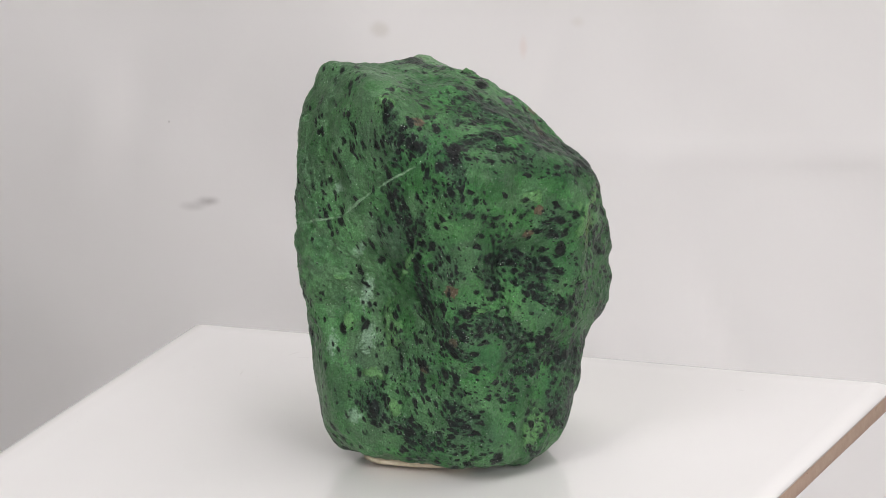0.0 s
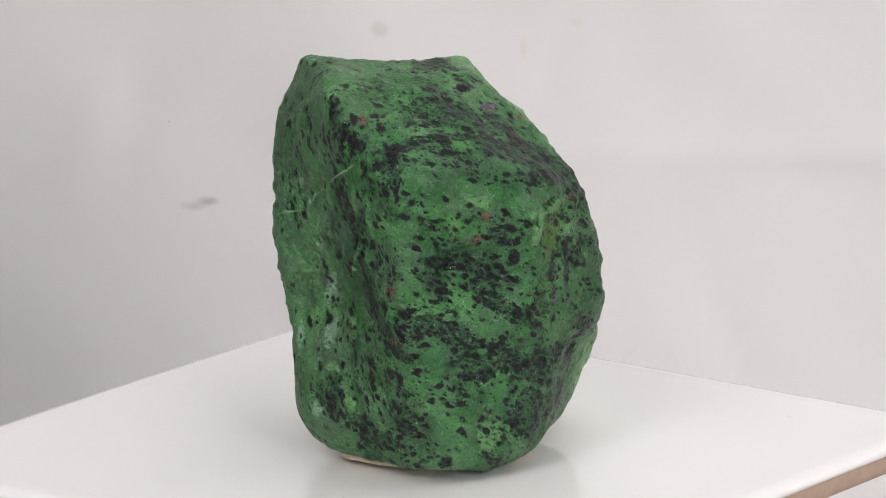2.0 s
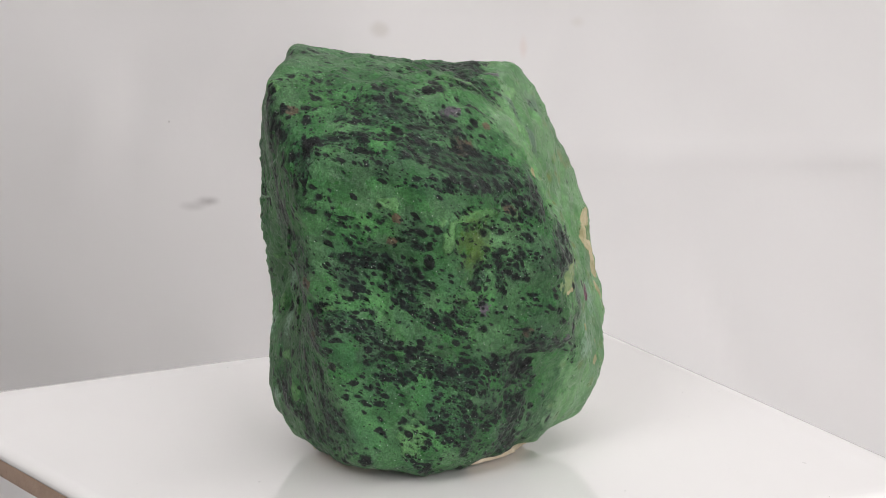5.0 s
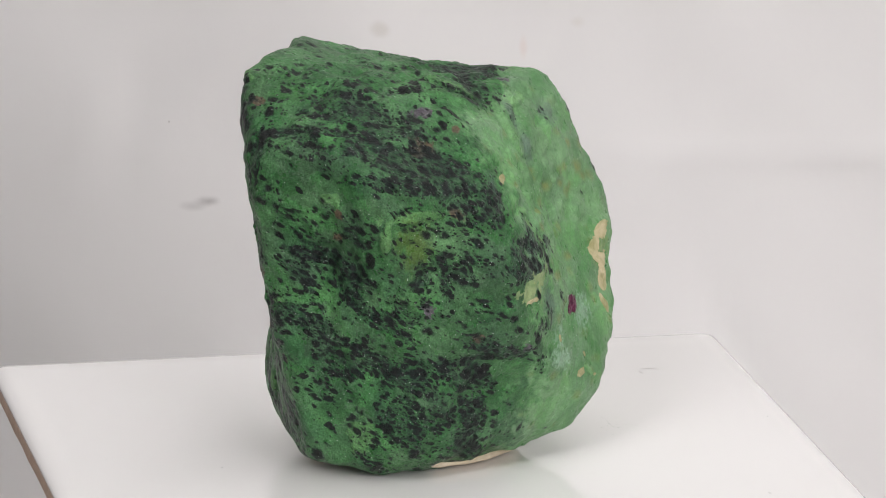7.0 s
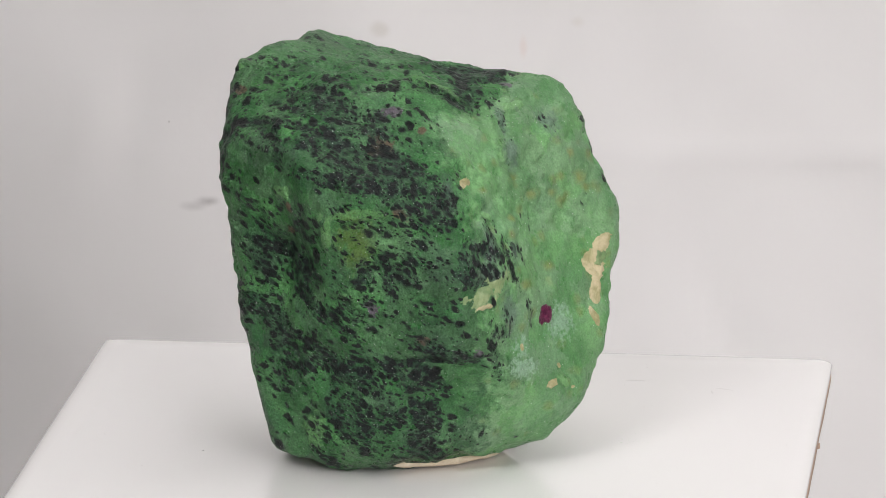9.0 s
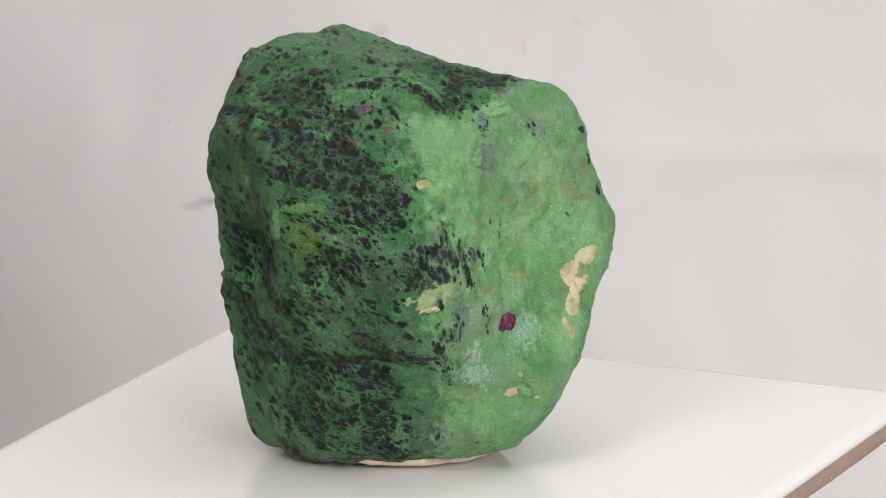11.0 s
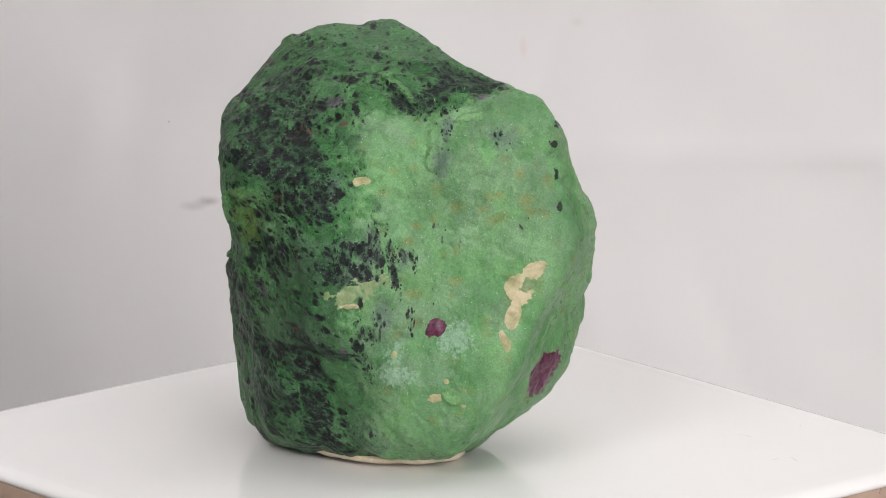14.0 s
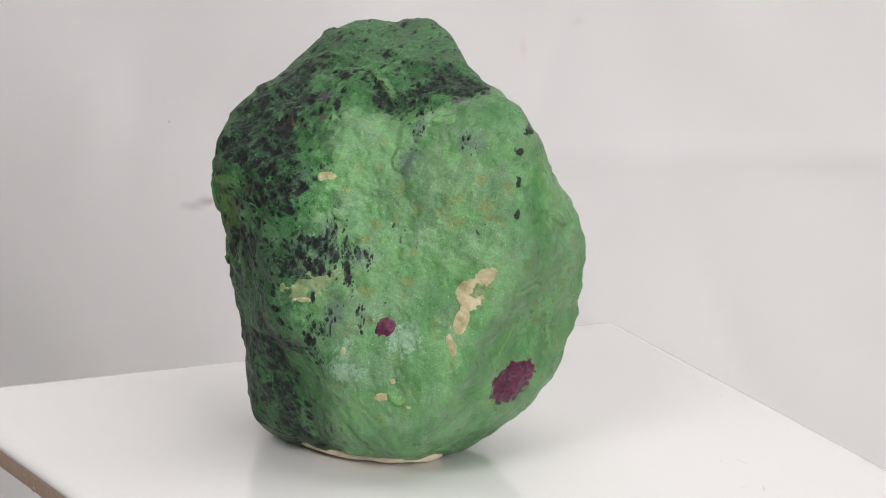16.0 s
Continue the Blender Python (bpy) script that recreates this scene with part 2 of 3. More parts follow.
def fold(x, s):
    """How far the cloth stands out at x, s metres along its length."""
    d = 0.012 * noise.noise(Vector((x * 4, s * 3.3, 0.3))) + 0.006 * noise.noise(Vector((x * 11 + s * 5, s * 8, 5.1)))
    d += 0.0016 * noise.noise(Vector((x * 34 + s * 20, s * 22, 9.7)))
    for x0, lean, width, high, s0, long in CREASES:
        d += 0.9 * high * math.exp(-(((x - x0 - lean * (s - s0)) / width) ** 2) - ((s - s0) / long) ** 2)
    d += 0.0011 * math.exp(-(((s - 0.4200) / 0.003) ** 2)) * (1 if 0 < x < 0.4 else 0.2)
    return d


# x, lean, width, height, place and length along the cloth (0.417 is level with the tile top)
CREASES = [(-0.102, 0.25, 0.0048, 0.0021, 0.430, 0.024), (-0.089, 0.20, 0.0040, -0.0017, 0.426, 0.024), (-0.068, 0.60, 0.0064, 0.0019, 0.442, 0.032),
           (0.057, -0.30, 0.0048, 0.0023, 0.355, 0.032), (0.070, 0.80, 0.0064, 0.0021, 0.410, 0.024), (0.095, -0.40, 0.0064, -0.0019, 0.363, 0.040),
           (0.040, 0.30, 0.0048, -0.0019, 0.450, 0.024), (-0.016, 0.90, 0.0095, 0.0019, 0.458, 0.024)]


def cloth_backdrop():
    bend, floor_long = 0.10, 1.6
    xs = [1.5 * (abs(k) ** 1.8) * (1 if k > 0 else -1) for k in [-1 + i / 160 for i in range(321)]]
    ss = [-floor_long + 0.04 * j for j in range(40)] + [0.004 * j for j in range(130)] + [0.52 + 0.04 * j for j in range(40)]
    verts, faces = [], []
    arc = bend * math.pi / 2
    for s in ss:
        for x in xs:
            f = fold(x, s)
            if s < arc:
                f = max(0.0, f) + 0.0005
            if s < 0:
                verts.append((x, CLOTH_Y - bend + s, TABLE_Z + f * max(0.0, 1 + 4 * s)))
            elif s < arc:
                a = s / bend
                verts.append((x, CLOTH_Y - bend + (bend - f) * math.sin(a), TABLE_Z + bend - (bend - f) * math.cos(a)))
            else:
                verts.append((x, CLOTH_Y - f, TABLE_Z + bend + s - arc))
    w = len(xs)
    for j in range(len(ss) - 1):
        for i in range(w - 1):
            a = j * w + i
            faces.append((a, a + 1, a + w + 1, a + w))
    ob = new("backdrop", meshed("backdrop", verts, faces, CLOTH))
    ob.modifiers.new("thickness", "SOLIDIFY").thickness = 0.0012
    tagged(ob, "white cotton cloth sweep with faint creases and smudges", "backdrop", kind="structure")


def slab(name, low, high, label, material=WALL):
    verts = [(x, y, z) for z in (low[2], high[2]) for y in (low[1], high[1]) for x in (low[0], high[0])]
    faces = [(0, 2, 3, 1), (4, 5, 7, 6), (0, 1, 5, 4), (2, 6, 7, 3), (0, 4, 6, 2), (1, 3, 7, 5)]
    tagged(new(name, meshed(name, verts, faces, material, False)), label, name.split("_")[0], kind="structure")


cloth_backdrop()
slab("floor", (-2.6, -2.6, -1.20), (2.6, 1.6, -1.10), "plain grey studio floor")
slab("ceiling", (-2.6, -2.6, 1.95), (2.6, 1.6, 2.05), "plain grey studio ceiling")
slab("wall_north", (-2.6, 1.6, -1.20), (2.6, 1.7, 2.05), "plain grey studio wall")
slab("wall_south", (-2.6, -2.7, -1.20), (2.6, -2.6, 2.05), "plain grey studio wall")
slab("wall_east", (2.6, -2.7, -1.20), (2.7, 1.7, 2.05), "plain grey studio wall")
slab("wall_west", (-2.7, -2.7, -1.20), (-2.6, 1.7, 2.05), "plain grey studio wall")


def table():
    top = tagged(new("table"), "plain studio table under the white cloth", "table")
    top.location = (0, 0, -1.10)

    def box(name, low, high):
        m = bmesh.new()
        bmesh.ops.create_cube(m, size=1)
        for v in m.verts:
            v.co = [l + (c + 0.5) * (h - l) for c, l, h in zip(v.co, low, high)]
        bmesh.ops.bevel(m, geom=m.edges[:], offset=0.004, segments=2, affect="EDGES")
        data = bpy.data.meshes.new(name)
        m.to_mesh(data)
        data.materials.append(WALL)
        part(name, data, top)

    box("tabletop", (-1.45, -1.16, 0.700), (1.45, 0.27, 0.7375))
    for x in (-1.38, 1.33):
        for y in (-1.1, 0.18):
            box("leg", (x, y, 0.0), (x + 0.05, y + 0.05, 0.7005))


table()

# ---- the turntable and its tile ----
SIDE, TILE_TURN, TILE_TOP = 0.200, 71.065, 0.0026
TILE_MID = (-0.0004, 0.0014)  # the tile lies a little off the axis


def rounded_square(half, corner, z, n=10, long=14):
    """A ring of points round a square with rounded corners."""
    points = []
    for k in range(4):
        a0 = k * math.pi / 2
        c, s = math.cos(a0), math.sin(a0)
        for j in range(n + 1):
            a = j / n * math.pi / 2
            x, y = half - corner + corner * math.cos(a), half - corner + corner * math.sin(a)
            points.append((c * x - s * y, s * x + c * y, z))
        for j in range(1, long):
            x, y = half - corner - (2 * half - 2 * corner) * j / long, half
            points.append((c * x - s * y, s * x + c * y, z))
    return points


def crown(p):
    """The tile's face is very slightly domed."""
    return TILE_TOP - 0.0006 * min(1.0, (p[0] ** 2 + p[1] ** 2) / 0.0125)


def square_tile():
    tile = tagged(new("tile"), "square white glazed ceramic tile with tan clay edge", "tile")
    half = SIDE / 2
    loops = []
    for inset, drop in ((0.0995, 0), (0.08, 0), (0.06, 0), (0.04, 0), (0.02, 0), (0.01, 0), (0.0050, 0), (0.0035, 0.00012), (0.0022, 0.0004), (0.0012, 0.0008), (0.0004, 0.0013), (0.0, 0.0019), (0.0001, 0.0026)):
        ring = rounded_square(half - inset, max(0.0002, 0.0030 - 0.4 * inset), 0)
        loops.append([(x, y, crown((x, y)) - drop) for x, y, _ in ring])
    loops.reverse()
    part("glaze", meshed("glaze", *rings(loops), GLAZE), tile, "glossy white glaze with rounded lip")
    random.seed(4)
    edge = []
    for inset, z in ((0.0006, -0.00045), (0.0003, -0.0012), (0.0002, -0.003), (0.0003, -0.0042), (0.0007, -0.0054), (0.002, -0.0062)):
        edge.append([(x + random.uniform(-1, 1) * 0.00012, y + random.uniform(-1, 1) * 0.00012, z) for x, y, _ in rounded_square(half - inset, 0.003, 0)])
    edge.reverse()
    part("clay_body", meshed("clay_body", *rings(edge), BISQUE), tile, "tan unglazed clay edge with dark chips")
    # small clay burrs on the edge
    for side, along in ((0, 0.031), (0, -0.045), (2, 0.05), (3, -0.02)):
        m = bmesh.new()
        bmesh.ops.create_icosphere(m, subdivisions=2, radius=0.0009)
        for v in m.verts:
            v.co *= 0.8 + 0.5 * noise.noise(v.co * 1800)
        bmesh.ops.transform(m, matrix=pose(0, 0, 0, rz=90 * side) @ pose(half - 0.0003, along, -0.0044), verts=m.verts)
        data = bpy.data.meshes.new("burr")
        m.to_mesh(data)
        data.materials.append(BISQUE)
        part("burr", data, tile)
    return tile


def stroke(name, points, width, material, parent, label):
    """A thin smear on the tile along a line."""
    random.seed(len(points))
    verts, faces = [], []
    for i, (x, y) in enumerate(points):
        q = points[min(i + 1, len(points) - 1)]
        o = points[max(i - 1, 0)]
        dx, dy = q[0] - o[0], q[1] - o[1]
        ln = math.hypot(dx, dy) or 1
        w = width * math.sin(math.pi * (i + 0.35) / (len(points) - 0.3)) * random.uniform(0.6, 1.2)
        for sgn, up in ((-1, 0.00002), (0, 0.00006), (1, 0.00002)):
            px, py = x - sgn * w * dy / ln, y + sgn * w * dx / ln
            verts.append((px, py, crown((px, py)) + up))
    for i in range(len(points) - 1):
        for k in (0, 1):
            a = 3 * i + k
            faces.append((a, a + 1, a + 4, a + 3))
    part(name, meshed(name, verts, faces, material), parent, label)


def turntable():
    thing = tagged(new("turntable"), "grey plastic turntable stand under the tile", "turntable")
    for name, rows in (("platter", ((0.070, -0.0130), (0.072, -0.0120), (0.072, -0.0075), (0.070, -0.0062))),
                       ("foot", ((0.060, -0.3585), (0.062, -0.3560), (0.052, -0.3400), (0.030, -0.3200), (0.026, -0.0400), (0.045, -0.0130)))):
        loops = [[(r * math.cos(a), r * math.sin(a), z) for a in [k * math.tau / 48 for k in range(48)]] for r, z in rows]
        part(name, meshed(name, *rings(loops), METAL), thing)
    return thing


TURNTABLE, TILE = turntable(), square_tile()

# ---- the stone ----
HEART = Vector((0.0, -0.003, 0.058))
# broad faces: azimuth, elevation, distance from the heart in millimetres
FACETS = [
    (32.5, 80.4, 41.0), (-153.8, 65.9, 64.0), (3.4, 51.5, 39.2), (121.8, 51.6, 58.6), (-81.9, 25.6, 57.9),
    (33.3, 32.7, 38.8), (173.3, 35.7, 57.4), (-57.2, 54.1, 49.3), (110.3, 24.9, 48.0), (-142.3, 21.5, 43.5),
    (-14.2, 7.9, 44.4), (152.1, 28.5, 33.5), (-107.1, 0.1, 45.1), (34.9, 16.7, 40.2), (-173.7, -9.2, 31.0),
    (-39.1, -10.4, 49.4), (123.2, -7.5, 46.7), (-129.0, 0.5, 36.5), (31.1, 11.9, 38.6), (170.0, 6.7, 27.4),
    (-49.0, 1.6, 47.0), (96.0, -24.2, 49.3), (-145.7, -36.4, 51.5), (7.3, -23.8, 52.1), (129.4, -31.2, 58.0),
    (-108.2, -15.6, 45.5), (32.7, -24.6, 58.7), (164.5, -27.4, 37.3), (-19.5, -45.6, 65.1), (102.0, -45.3, 52.4),
    (-148.4, -83.5, 53.3), (10.9, -70.0, 59.0),
]
# swellings and hollows: azimuth, elevation, share of the radius, tightness
SWELLS = [
    (71.2, 65.7, -0.041, 14), (-149.5, 43.7, 0.066, 24), (-2.6, 54.4, 0.070, 21), (97.6, 37.0, 0.056, 28),
    (-103.6, 43.9, 0.072, 42), (38.6, 24.6, -0.091, 12), (159.1, 47.0, -0.084, 13), (-30.1, 15.4, 0.064, 15),
    (94.0, 14.6, -0.041, 17), (-133.8, 13.8, 0.017, 13), (9.0, -0.0, 0.063, 12), (127.8, 8.4, 0.088, 20), (-59.8, -1.2, -0.103, 26),
    (56.5, 1.8, -0.050, 15), (-143.2, -11.1, 0.040, 18), (-15.2, -27.4, -0.075, 11), (94.4, -18.3, -0.067, 20),
    (-107.4, -17.1, -0.203, 11), (21.6, -20.3, 0.026, 16), (171.9, -34.6, -0.038, 13), (-57.5, -38.8, -0.052, 28),
    (96.1, -41.3, 0.083, 22), (-138.8, -53.1, 0.057, 15), (-22.1, -63.4, 0.041, 14),
]
# ridges, ledges and chipped hollows: azimuth, elevation, share of the radius, tightness
RIDGES = [
    (73, -4, 0.022, 110), (68, -15, 0.022, 110), (63, -26, 0.024, 110), (58, -38, 0.02, 110), (84, -25, -0.024, 40), (76, -43, -0.02, 60), (-24, 8,
    -0.028, 80), (-34, 9, 0.02, 160), (-27, 18, 0.018, 160), (-6, -19, 0.012, 120), (5, -21, 0.009, 140), (11, -34, -0.02, 90), (-5, -37, -0.02, 120),
    (40, 61, -0.03, 70), (-98, 38, 0.018, 120), (-92, 26, 0.014, 120), (-40, 22, 0.018, 120), (-26, 21, 0.016, 120), (-87, 7,
    -0.02, 110), (-89, -13, -0.022, 110), (-77, 31, 0.014, 110), (-38, 17, 0.02, 140), (-57, -16, -0.012, 60),
    (-132, 62, 0.012, 110),
]
# slight lasting unevenness: azimuth, elevation, share of the radius
UNEVEN = [
    (-52, -1, -0.054), (41, 23, 0.030), (-89, 55, -0.032), (-59, -28, -0.021), (-7, -24, -0.019), (-109, 40, 0.017), (6, -43, -0.016), (61, 34,
    0.016), (-92, -21, 0.015), (-24, 37, -0.015), (33, -4, 0.014), (1, 2, -0.013), (-69, 82, 0.011), (73, 16, -0.010), (-64, 15, -0.010), (-4, 51,
    -0.010), (-39, -18, 0.010), (81, 47, -0.009), (126, 20, -0.009), (21, 12, 0.008), (111, -34, -0.008), (49, 57, -0.008), (114, 39, 0.007), (9, 30,
    0.007), (-27, -35, -0.007), (-84, 5, 0.007), (118, -6, -0.007), (13, -14, 0.007), (-121, 68, -0.006), (-44, 25, 0.006), (-76, 33, -0.006), (-129,
    28, -0.006), (143, -42, -0.005),
]
# marks on the skin: azimuth, elevation, half length and half width in millimetres, slant
RUBY = [
    (40, -20, 3.0, 2.1, 36), (86, -38, 7.6, 5.0, 12),
]
MAUVE = [
    (-22, 56, 3.2, 2.0, 23), (-23, -13, 2.2, 1.6, 116), (77, 56, 2.1, 1.5, 0), (11, -26, 1.4, 1.2, 48),
]
RUST = [
    (-91, 41, 2.0, 1.3, 25), (-80, -6, 1.7, 1.5, 45), (-72, -29, 1.2, 1.1, 50), (-7, -22, 1.8, 1.3, 151), (-23, 40, 3.3, 3.0, 2),
    (-51, 16, 1.7, 1.0, 149), (-53, 9, 1.3, 0.9, 151), (-90, 41, 1.9, 1.2, 22), (-14, 17, 2.7, 1.3, 159), (-88, -33, 1.5, 1.0, 55),
    (-79, -22, 1.5, 1.0, 51), (-4, 48, 1.4, 1.1, 28), (-52, 9, 1.1, 1.0, 176),
]
SCAR = [
    (70, -3, 3.8, 1.6, 52), (66, -8, 4.4, 3.1, 52), (63, -15, 3.9, 1.6, 66), (60, -21, 2.4, 1.2, 100),
]
SCAR_CORE = [
    (68, -7, 2.4, 1.5, 52),
]
OLIVE_LIP = [
    (14, -9, 6.5, 2.3, 17),
]
CREAM = [
    (12, 28, 2.2, 1.2, 23), (13, -13, 2.3, 0.8, 2), (27, -26, 0.7, 0.6, 92), (41, -35, 2.8, 0.9, 18), (48, -36, 0.8, 0.5, 8), (43, -32, 0.7, 0.5, 166),
]
FLAKES = [
    (-124, -9, 2.1, 0.9, 177), (-121, -27, 1.7, 1.6, 116), (-101, -25, 4.5, 2.6, 99), (-93, 3, 6.7, 0.8, 65), (-109, -39, 2.4, 0.9, 180), (-100, -45,
    2.4, 1.3, 131), (-101, 45, 2.1, 2.1, 129), (-53, 20, 2.0, 1.4, 162), (-45, -46, 2.9, 2.1, 145), (-71, -12, 3.0, 0.7, 1), (-35, 11, 4.7, 1.1, 81),
    (-27, 16, 7.8, 1.4, 8), (-36, 8, 2.9, 1.2, 95), (-31, -9, 1.7, 0.9, 154), (-54, 20, 2.6, 1.4, 171), (-47, -48, 3.1, 2.3, 124), (20, 15, 1.9, 0.9,
    136), (43, 39, 3.2, 1.6, 72), (44, -35, 2.2, 1.2, 171),
]
BLUISH = [
    (-113, -15, 3.6, 1.3, 75), (-112, -31, 2.0, 1.9, 106), (-115, 4, 2.1, 1.1, 55), (-128, -32, 2.2, 1.1, 98),
    (-116, -48, 2.1, 1.1, 2), (27, -31, 4.3, 2.2, 173), (-122, 26, 1.4, 1.2, 25), (27, -26, 2.0, 1.9, 169),
    (46, -22, 4.3, 3.2, 13),
]
OLIVE = [
    (-27, 8, 5.1, 4.1, 106), (-27, 6, 4.8, 3.5, 86),
]
CHIPS = [
    (84, -8, 5.7, 1.4, 0), (80, -24, 7.0, 0.9, 59), (100, -24, 5.2, 1.2, 102), (20, 70, 7.4, 1.6, 141), (65, 50, 2.8, 1.4, 171), (97, 11, 3.9, 1.2,
    149),
]
CLEAR = [
    (-65, 20, 7.3, 4.2, 178), (-76, 13, 4.0, 3.5, 117), (-65, -46, 3.4, 3.1, 130), (-60, 23, 9.4, 4.0, 173), (-70, 7, 4.2, 3.3, 121), (-68, -44, 5.3,
    4.0, 118), (3, -33, 11.0, 4.2, 154), (-32, 29, 2.8, 1.4, 162), (-48, 21, 9.7, 2.8, 170), (-56, -49, 5.1, 3.3, 145), (21, -44, 8.3, 4.7, 159),
    (-31, 61, 11.4, 3.5, 150), (10, 42, 6.5, 4.7, 8), (6, 62, 6.7, 5.1, 122),
]
OCHRE = [
    (51, 19, 1.3, 1.1, 168), (44, 28, 1.2, 0.8, 171), (63, 13, 1.6, 1.2, 165), (60, 17, 1.2, 1.1, 151), (66, 21, 1.0, 0.9, 137),
    (73, 18, 1.3, 1.2, 91), (73, 14, 1.1, 0.9, 78), (31, 7, 1.4, 0.9, 177), (33, -10, 1.8, 0.9, 173), (48, -7, 1.7, 0.9, 179),
    (80, 22, 1.3, 1.2, 63), (35, 13, 1.5, 0.8, 178), (21, 25, 1.3, 0.8, 9), (73, 26, 1.2, 1.0, 119),
]
HAZE = [
    (53, 49, 4.2, 1.4, 70), (47, 37, 4.0, 2.2, 79), (72, 38, 3.5, 2.9, 93), (18, 4, 5.3, 2.2, 91), (23, -16, 4.9, 2.5, 90),
    (30, 1, 2.3, 1.2, 84), (4, 23, 4.3, 1.3, 97), (16, -4, 4.1, 2.1, 172),
]
DARK_CROWN = [
    (-51, 50, 11.1, 4.5, 7), (-11, 31, 9.4, 4.5, 144), (-3, 16, 5.0, 2.6, 128), (97, 70, 8.3, 3.3, 64), (20, 65, 7.0, 2.6, 141), (9, -1, 4.6, 2.6,
    113), (17, -5, 3.7, 1.8, 117), (-34, -44, 4.3, 3.2, 131), (-6, -52, 6.4, 3.4, 120), (-2, -37, 4.1, 2.1, 142), (5, -28, 11.6, 1.3, 5), (18, -21,
    4.4, 2.6, 127), (-33, 31, 8.4, 2.6, 149), (-66, -5, 6.0, 1.8, 138), (-38, -16, 6.4, 1.8, 150),
]
DARK_BROW = [
    (-63, 49, 7.1, 2.6, 174), (-66, 36, 6.3, 1.2, 165), (-79, 27, 3.9, 1.9, 134), (-34, 35, 11.0, 2.6, 160), (-37, 25, 6.3, 1.6, 169), (-54, 1, 10.1,
    1.9, 155), (-44, -13, 7.0, 1.6, 160), (-79, -19, 6.6, 2.1, 175), (-56, -22, 6.0, 2.3, 147), (-52, -30, 6.3, 3.1, 166), (-31, -43, 6.8, 4.0, 158),
    (-107, -44, 3.8, 2.6, 121), (-75, -45, 6.7, 1.9, 157), (-14, -2, 4.9, 2.1, 152), (-30, -14, 4.1, 1.9, 121), (-89, 15, 4.1, 1.4, 101), (-10, 19,
    8.2, 2.6, 133), (-31, -33, 4.2, 1.6, 145), (-13, -35, 7.3, 1.4, 143),
]
DARK_WAIST = [
    (-59, 46, 10.3, 1.9, 7), (-72, 36, 9.1, 1.2, 13), (-37, 36, 10.8, 2.6, 3), (-10, 28, 10.2, 3.3, 150), (-64, 2, 6.9, 1.6, 163), (-47, -11, 8.7,
    2.3, 144), (-35, -18, 6.7, 1.6, 147), (-11, 0, 3.3, 1.4, 116), (15, 4, 6.1, 1.9, 158), (9, -4, 7.0, 1.6, 160), (2, -26, 11.5, 1.9, 162), (-4, -35,
    5.5, 2.6, 138), (-6, -48, 8.9, 2.6, 113), (-31, -45, 7.5, 3.1, 124), (-52, -33, 5.7, 1.9, 176), (-1, 16, 4.4, 2.3, 118), (20, 7, 8.6, 1.6, 106),
    (81, 68, 7.7, 2.3, 82), (-18, -2, 6.5, 1.6, 102),
]
DARK_RIDGE = [
    (-98, 38, 7.2, 1.6, 106), (-95, 18, 7.2, 2.1, 114), (-89, -6, 9.2, 1.6, 98), (-78, -24, 7.3, 2.6, 146), (-92, 35, 3.0, 1.9, 143), (-64, 50, 6.7,
    3.3, 138), (-61, 39, 12.9, 1.4, 4), (-79, 29, 5.6, 1.9, 105), (-22, 32, 10.8, 2.6, 106), (-46, -4, 5.5, 2.6, 153), (-65, -18, 6.9, 1.9, 145),
    (-34, -32, 14.2, 2.6, 153), (-33, -43, 4.1, 2.3, 62), (-111, -45, 5.6, 2.8, 138), (-90, -50, 8.9, 1.9, 172), (-76, -41, 5.4, 1.9, 173), (-18, 0,
    6.3, 1.2, 135), (-46, 9, 3.7, 1.6, 149), (-127, 12, 4.1, 0.9, 108),
]
BLACK = [
    (83, 23, 2.0, 0.9, 73), (85, 31, 1.5, 1.1, 68), (93, 37, 4.1, 1.4, 27), (80, 14, 1.7, 0.7, 69), (-2, -34, 2.4, 1.3, 74),
    (-31, 65, 2.0, 1.1, 141), (-79, 33, 3.6, 2.0, 76), (-21, 67, 2.0, 1.0, 75), (-41, 3, 2.3, 1.6, 121), (-62, 34, 2.8, 1.3, 169),
    (-41, 8, 1.7, 1.2, 95), (-4, 56, 2.7, 0.8, 122), (-34, 66, 2.8, 1.4, 61),
]


def ways(rows):
    a, e = np.radians(rows[..., 0]), np.radians(rows[..., 1])
    return np.stack([np.cos(a) * np.cos(e), np.sin(a) * np.cos(e), np.sin(e)], -1)


def stone_radius(u):
    """The stone's radius in metres in the directions u."""
    faces, swells, uneven = np.array(FACETS), np.array(SWELLS + RIDGES), np.array(UNEVEN)
    q = np.maximum(u @ ways(faces).T, 1e-3) / (faces[:, 2] / 1000)
    top = q.max(-1, keepdims=True)
    r = 1 / (top[:, 0] * ((q / top) ** 26).sum(-1) ** (1 / 26))
    r *= 1 + (swells[:, 2] * np.exp(swells[:, 3] * (u @ ways(swells).T - 1))).sum(-1)
    r *= 1 + (uneven[:, 2] * np.exp(24 * (u @ ways(uneven).T - 1))).sum(-1)
    # chipped, water-worn skin
    rough = np.array([noise.fractal(Vector(p) * 9, 0.9, 2.1, 5) + 0.6 * abs(noise.noise(Vector(p) * 5.5 + Vector((3, 1, 7)))) for p in u])
    scallops = np.array([noise.voronoi(Vector(p) * 5.2 + Vector((0.3, 0.1, 0.7)) * noise.noise(Vector(p) * 4))[0][0] for p in u])
    return r + 0.0009 * (rough - 0.15) + 0.0011 * (scallops - 0.45)


